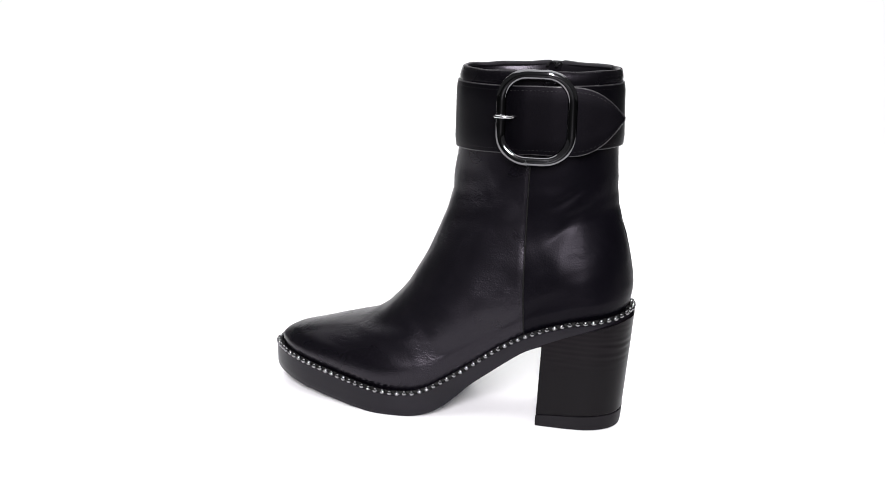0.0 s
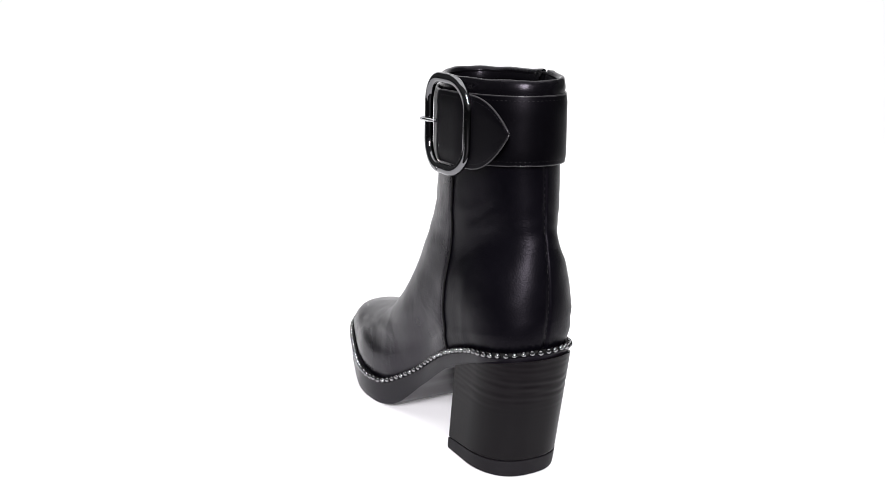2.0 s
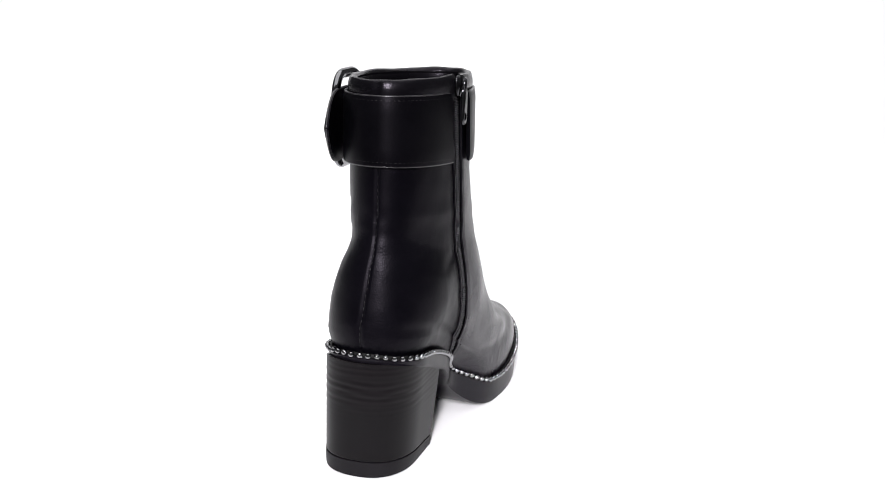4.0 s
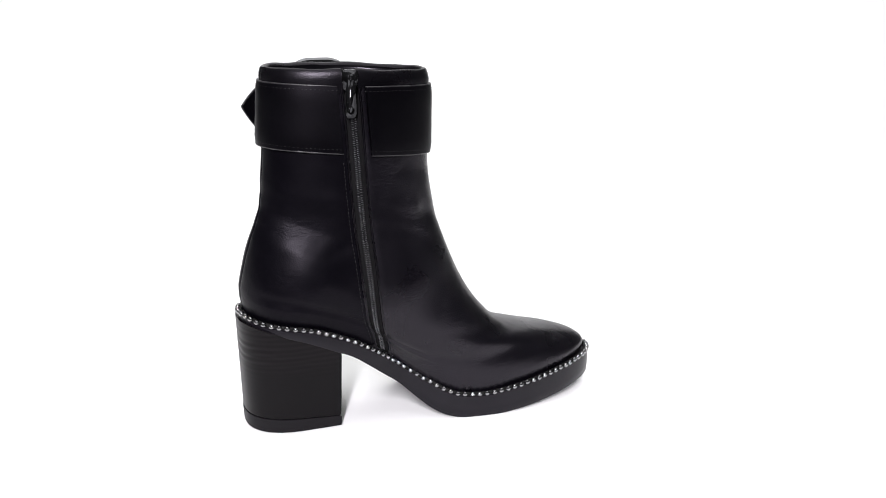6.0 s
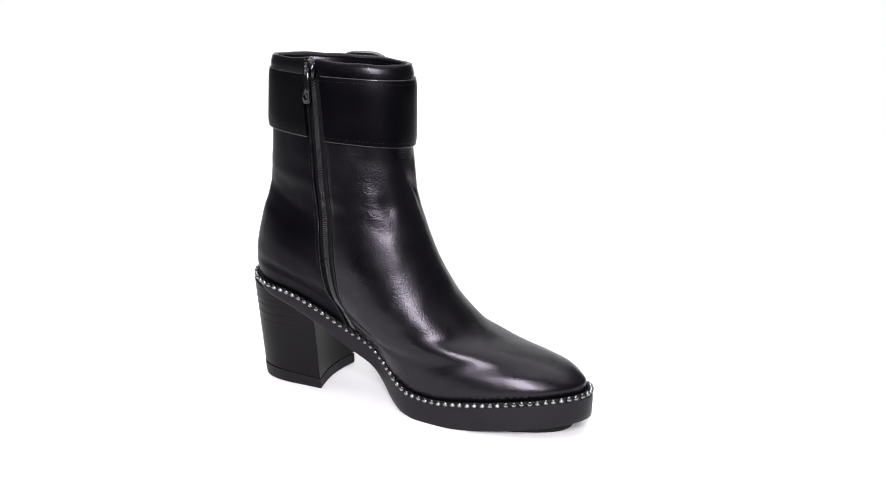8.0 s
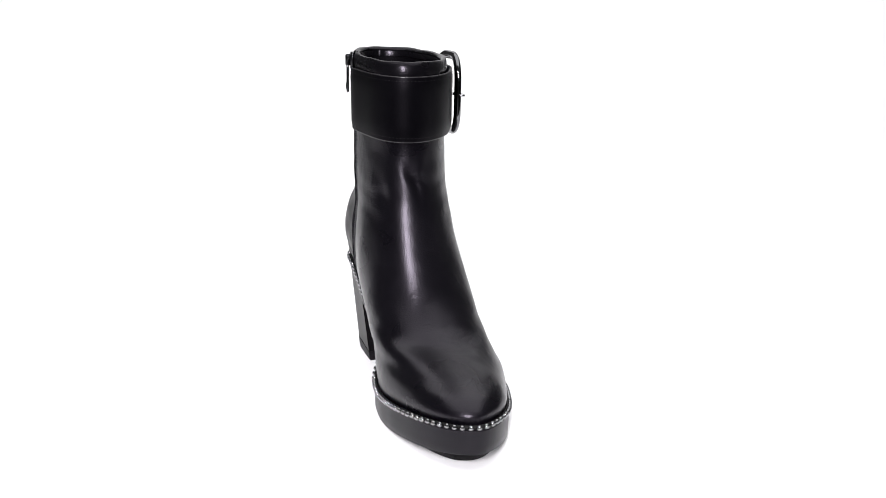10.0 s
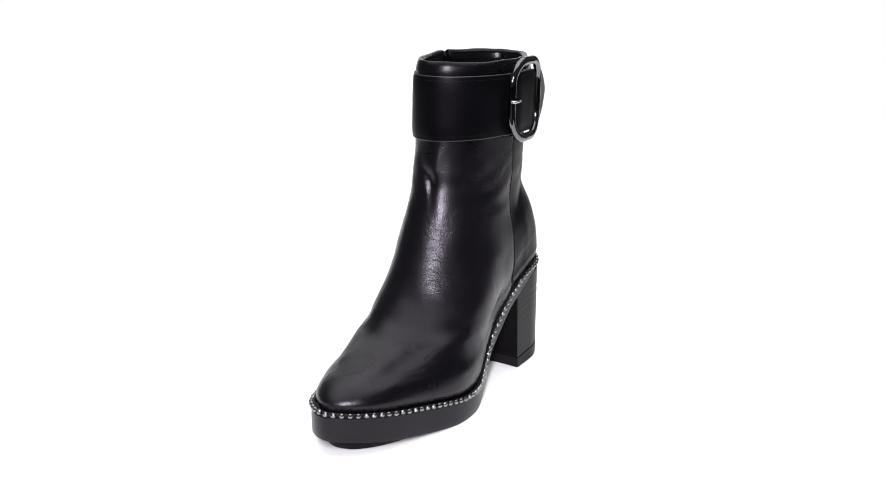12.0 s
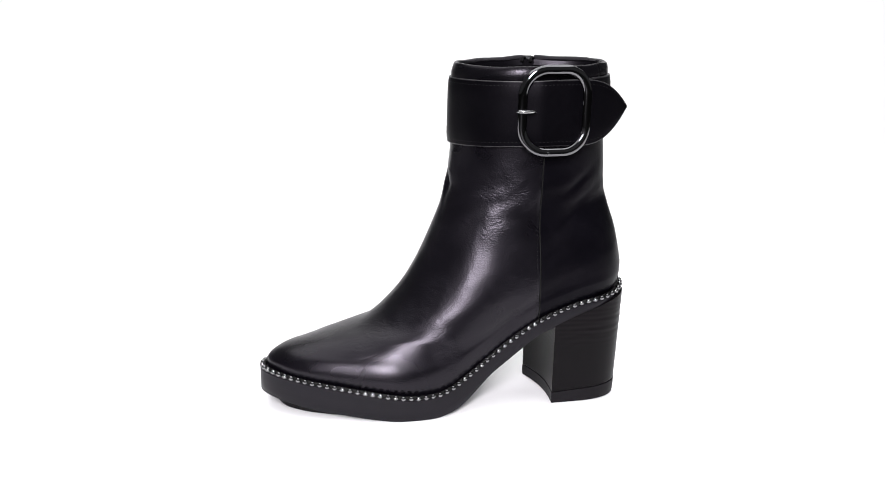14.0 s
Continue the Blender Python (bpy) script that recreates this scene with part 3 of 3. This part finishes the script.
def buckle():
    c = Vector((0.0635, 0.0362, 0.2003))
    ax = Vector((1, 0.03, 0)).normalized()
    out = Vector((-0.03, 1, 0)).normalized()
    w, h, r = 0.0222, 0.0268, 0.0165
    path = []
    for cx, cz, a0 in ((w - r, h - r, 0), (-(w - r), h - r, 90), (-(w - r), -(h - r), 180), (w - r, -(h - r), 270)):
        for k in range(13):
            a = radians(a0 + 90 * k / 12)
            path.append((cx + r * math.cos(a), cz + r * math.sin(a), math.cos(a), math.sin(a)))
    sec = []
    for k in range(24):
        a = 2 * math.pi * k / 24
        ca, sa = math.cos(a), math.sin(a)
        sec.append((math.copysign(abs(ca) ** 0.95, ca) * 0.0031, math.copysign(abs(sa) ** 0.95, sa) * 0.0024))
    rows = []
    for x, z, nx, nz in path:
        bow = -0.0022 * (x / w) ** 2
        rows.append([c + ax * (x + nx * a) + Vector((0, 0, z + nz * a)) + out * (b + bow) for a, b in sec])
    rows.append(rows[0])
    bm = bmesh.new()
    grid(bm, rows, True)
    bmesh.ops.remove_doubles(bm, verts=bm.verts[:], dist=1e-6)
    b = part("buckle", bm, GUNMETAL, boot, "large rounded polished gunmetal buckle frame")
    bm = bmesh.new()
    tube(bm, [c + ax * x + out * o + Vector((0, 0, 0.0002)) for x, o in ((0.0132, -0.0024), (0.0145, -0.0005), (0.0170, 0.0014), (0.021, 0.0016), (0.0252, 0.0012), (0.0258, -0.0006), (0.0250, -0.002))], 0.0011, 10)
    part("prong", bm, STEEL, b, "short bright steel buckle prong")
    bm = bmesh.new()
    bmesh.ops.create_icosphere(bm, subdivisions=2, radius=0.0011, matrix=Matrix.Translation(c + ax * 0.0048 + out * 0.002 + Vector((0, 0, -0.0270))))
    part("stud", bm, GUNMETAL, b)
    bm = bmesh.new()
    tube(bm, [c + ax * -0.004 + out * -0.0035 + Vector((0, 0, z)) for z in (-0.019, -0.010, 0, 0.010, 0.019)], 0.0013, 8)
    part("centre_bar", bm, GUNMETAL, b, "thin bar behind the strap")


buckle()


# ---------------------------------------------------------------- sole, heel and bead trim
def sole():
    n = 200
    layers = [(-0.0040, 0.0, 1), (0.0006, 0.0, 1), (0.0011, 0.0005, 1), (0.0012, 0.33, 2), (0.0011, 0.66, 2), (0.0009, 0.0012, 0), (0.0004, 0.0004, 0), (-0.0040, 0.0, 0)]
    rows = []
    for grow, d, how in layers:
        row = []
        for x, y in welt_loop(n, grow):
            top, bot = bead_z(x) - 0.0013, sole_z(x)
            z = top - d if how == 1 else bot + d if how == 0 else top + (bot - top) * d
            row.append(Vector((x + 0.0016 * max(0.0, (x - 0.2) / 0.05), y, z)))
        rows.append(row)
    bm = bmesh.new()
    vs = grid(bm, rows, True)
    for ring in (vs[0], vs[-1]):
        for j in range(n // 2):
            a, b, c, d = ring[j], ring[j + 1], ring[(n - j - 1) % n], ring[(n - j) % n]
            bm.faces.new(list(dict.fromkeys((a, b, c, d))))
    part("sole", bm, RUBBER, boot, "thick black rubber platform sole raised at the toe", sharp=36)



def outsole_and_toe_shade():
    """Thin dark tread set in under the forepart, closing most of the toe's rise; it doubles as the shadow there."""
    n = 90
    rows = []
    for grow, d in ((-0.0028, 0.0), (-0.0036, 0.4), (-0.0058, 0.88), (-0.0100, 1.0)):
        left, right = [], []
        for i in range(n + 1):
            run = (TOE + grow - 0.135) * (1 - (1 - i / n) ** 2)
            half, mid = outline(0.135 + run, grow, 1)
            other, mid = outline(0.135 + run, grow, -1)
            x = 0.135 + run * 0.962
            top = sole_z(x) + 0.0012
            low = max(FLOOR, sole_z(x) - 0.0085 * min(max((x - 0.150) / 0.05, 0), 1))
            z = top + (low - top) * d
            left.append(Vector((x, mid + half, z)))
            right.append(Vector((x, mid - other, z)))
        rows.append(left + right[-2::-1])
    bm = bmesh.new()
    vs = grid(bm, rows, True)
    for ring in (vs[0], vs[-1]):
        m = len(ring)
        for j in range(n):
            bm.faces.new(list(dict.fromkeys((ring[j], ring[j + 1], ring[m - 2 - j], ring[m - 1 - j]))))
    part("outsole_and_toe_shade", bm, TREAD_SHADE, boot, "thin dark rubber tread under the sole, doubling as the toe's shadow", sharp=50)


sole()
outsole_and_toe_shade()


def heel():
    n, front = 72, 16

    def loop(t, inset=0.0):
        """D-shaped outline at height share t (0 floor, 1 sole); hollow front face."""
        bx, fx = 0.0022 - 0.0050 * t + inset, 0.0575 - 0.0016 * t - inset
        hw, my = 0.0278 + 0.0018 * t - inset, 0.0048 * (1 - t) + 0.0006
        pts = []
        for i in range(n + 1):
            phi = math.pi / 2 * (-1 + 2 * i / n)
            s = math.sin(phi)
            y = math.copysign(abs(s) ** 0.8, s) * hw
            x = bx + 0.034 * (1 - math.cos(phi) ** 0.85)
            pts.append((x, my + y))
        side = [(pts[-1][0] + (fx - 0.0016 - pts[-1][0]) * k / 6, my + hw) for k in range(1, 7)]
        face = [(fx - 0.0036 * math.cos(math.pi / 2 * (1 - 2 * k / front)) - 0.0018 * (1 - 2 * k / front) * 1.0, my + hw * (1 - 2 * k / front)) for k in range(front + 1)]
        other = [(a, 2 * my - b) for a, b in reversed(side)]
        return pts + side + face + other

    def stack(levels_, name, mat, label, waves=False):
        rows = []
        for t, inset in levels_:
            row = []
            for x, y in loop(t, inset):
                top = sole_z(min(max(x, 0), 0.062)) + 0.0015
                p = Vector((x, y, top * t + FLOOR * (1 - t)))
                if waves and x < 0.05:
                    k = max(0.0, 1 - abs(t - 0.76) / 0.2)
                    amp = 0.00016 * k * (0.4 + 0.6 * max(0, 1 - x / 0.045))
                    w = math.sin(p.z * 1150 + noise.noise(Vector((x * 60, y * 45, p.z * 40))) * 3) * amp
                    d = Vector((x - 0.034, y, 0)).normalized()
                    p += d * w
                row.append(p)
            rows.append(row)
        bm = bmesh.new()
        vs = grid(bm, rows, True)
        bm.faces.new(vs[0])
        bm.faces.new(vs[-1])
        return part(name, bm, mat, boot, label, sharp=40)

    lv = [(0.150, 0.0006), (0.152, 0.0002), (0.156, 0.0)] + [(0.156 + (1.0 - 0.156) * k / 90, 0.0) for k in range(1, 91)]
    stack(lv, "heel", HEEL, "high block heel in black stacked leather with fine layer lines", True)
    lv = [(0.0, 0.0012), (0.012, 0.0), (0.06, -0.0002), (0.138, -0.0002), (0.144, 0.0003), (0.147, 0.0012)]
    stack(lv, "heel_tip", TIP, "black rubber heel tip")


heel()


def bead_trim():
    dense = [(x, y, bead_z(x)) for x, y in welt_loop(600, 0.0003)]
    bm = bmesh.new()
    tube(bm, even([(x, y, z + 0.0002) for x, y, z in dense], 240), 0.0012, 8, True, 1.25)
    trim = part("bead_trim", bm, CORD, boot, "black welt cord set with dark steel beads")
    bm = bmesh.new()
    bmesh.ops.create_icosphere(bm, subdivisions=2, radius=0.00185)
    first = part("bead", bm, BEAD, trim)
    first.matrix_basis = pose(0, 0, 0)
    pts = even([(x, y, z + 0.0004) for x, y, z in [(x, y, bead_z(x)) for x, y in welt_loop(600, 0.0017)]], 120)
    rnd = random.Random(4)
    for i, p in enumerate(pts):
        ob = first if i == 0 else new("bead", first.data)
        ob.parent = trim
        ob.location = p + Vector((rnd.uniform(-1, 1), rnd.uniform(-1, 1), rnd.uniform(-1, 1))) * 0.00015


bead_trim()

# ---------------------------------------------------------------- the turntable's turn
AXIS = (0.1350, 0.0029)
TURN = -15.38


def motions():
    """The boot turns at an even speed about a fixed upright axis."""
    rows = []
    for k in range(29):
        turn = pose(0, 0, 0, 0, 0, 181.2 - 23.75 * k / 2 + TURN)
        rows.append((k / 2, turn @ pose(-AXIS[0], -AXIS[1], -FLOOR)))
    walk(boot, rows)


motions()
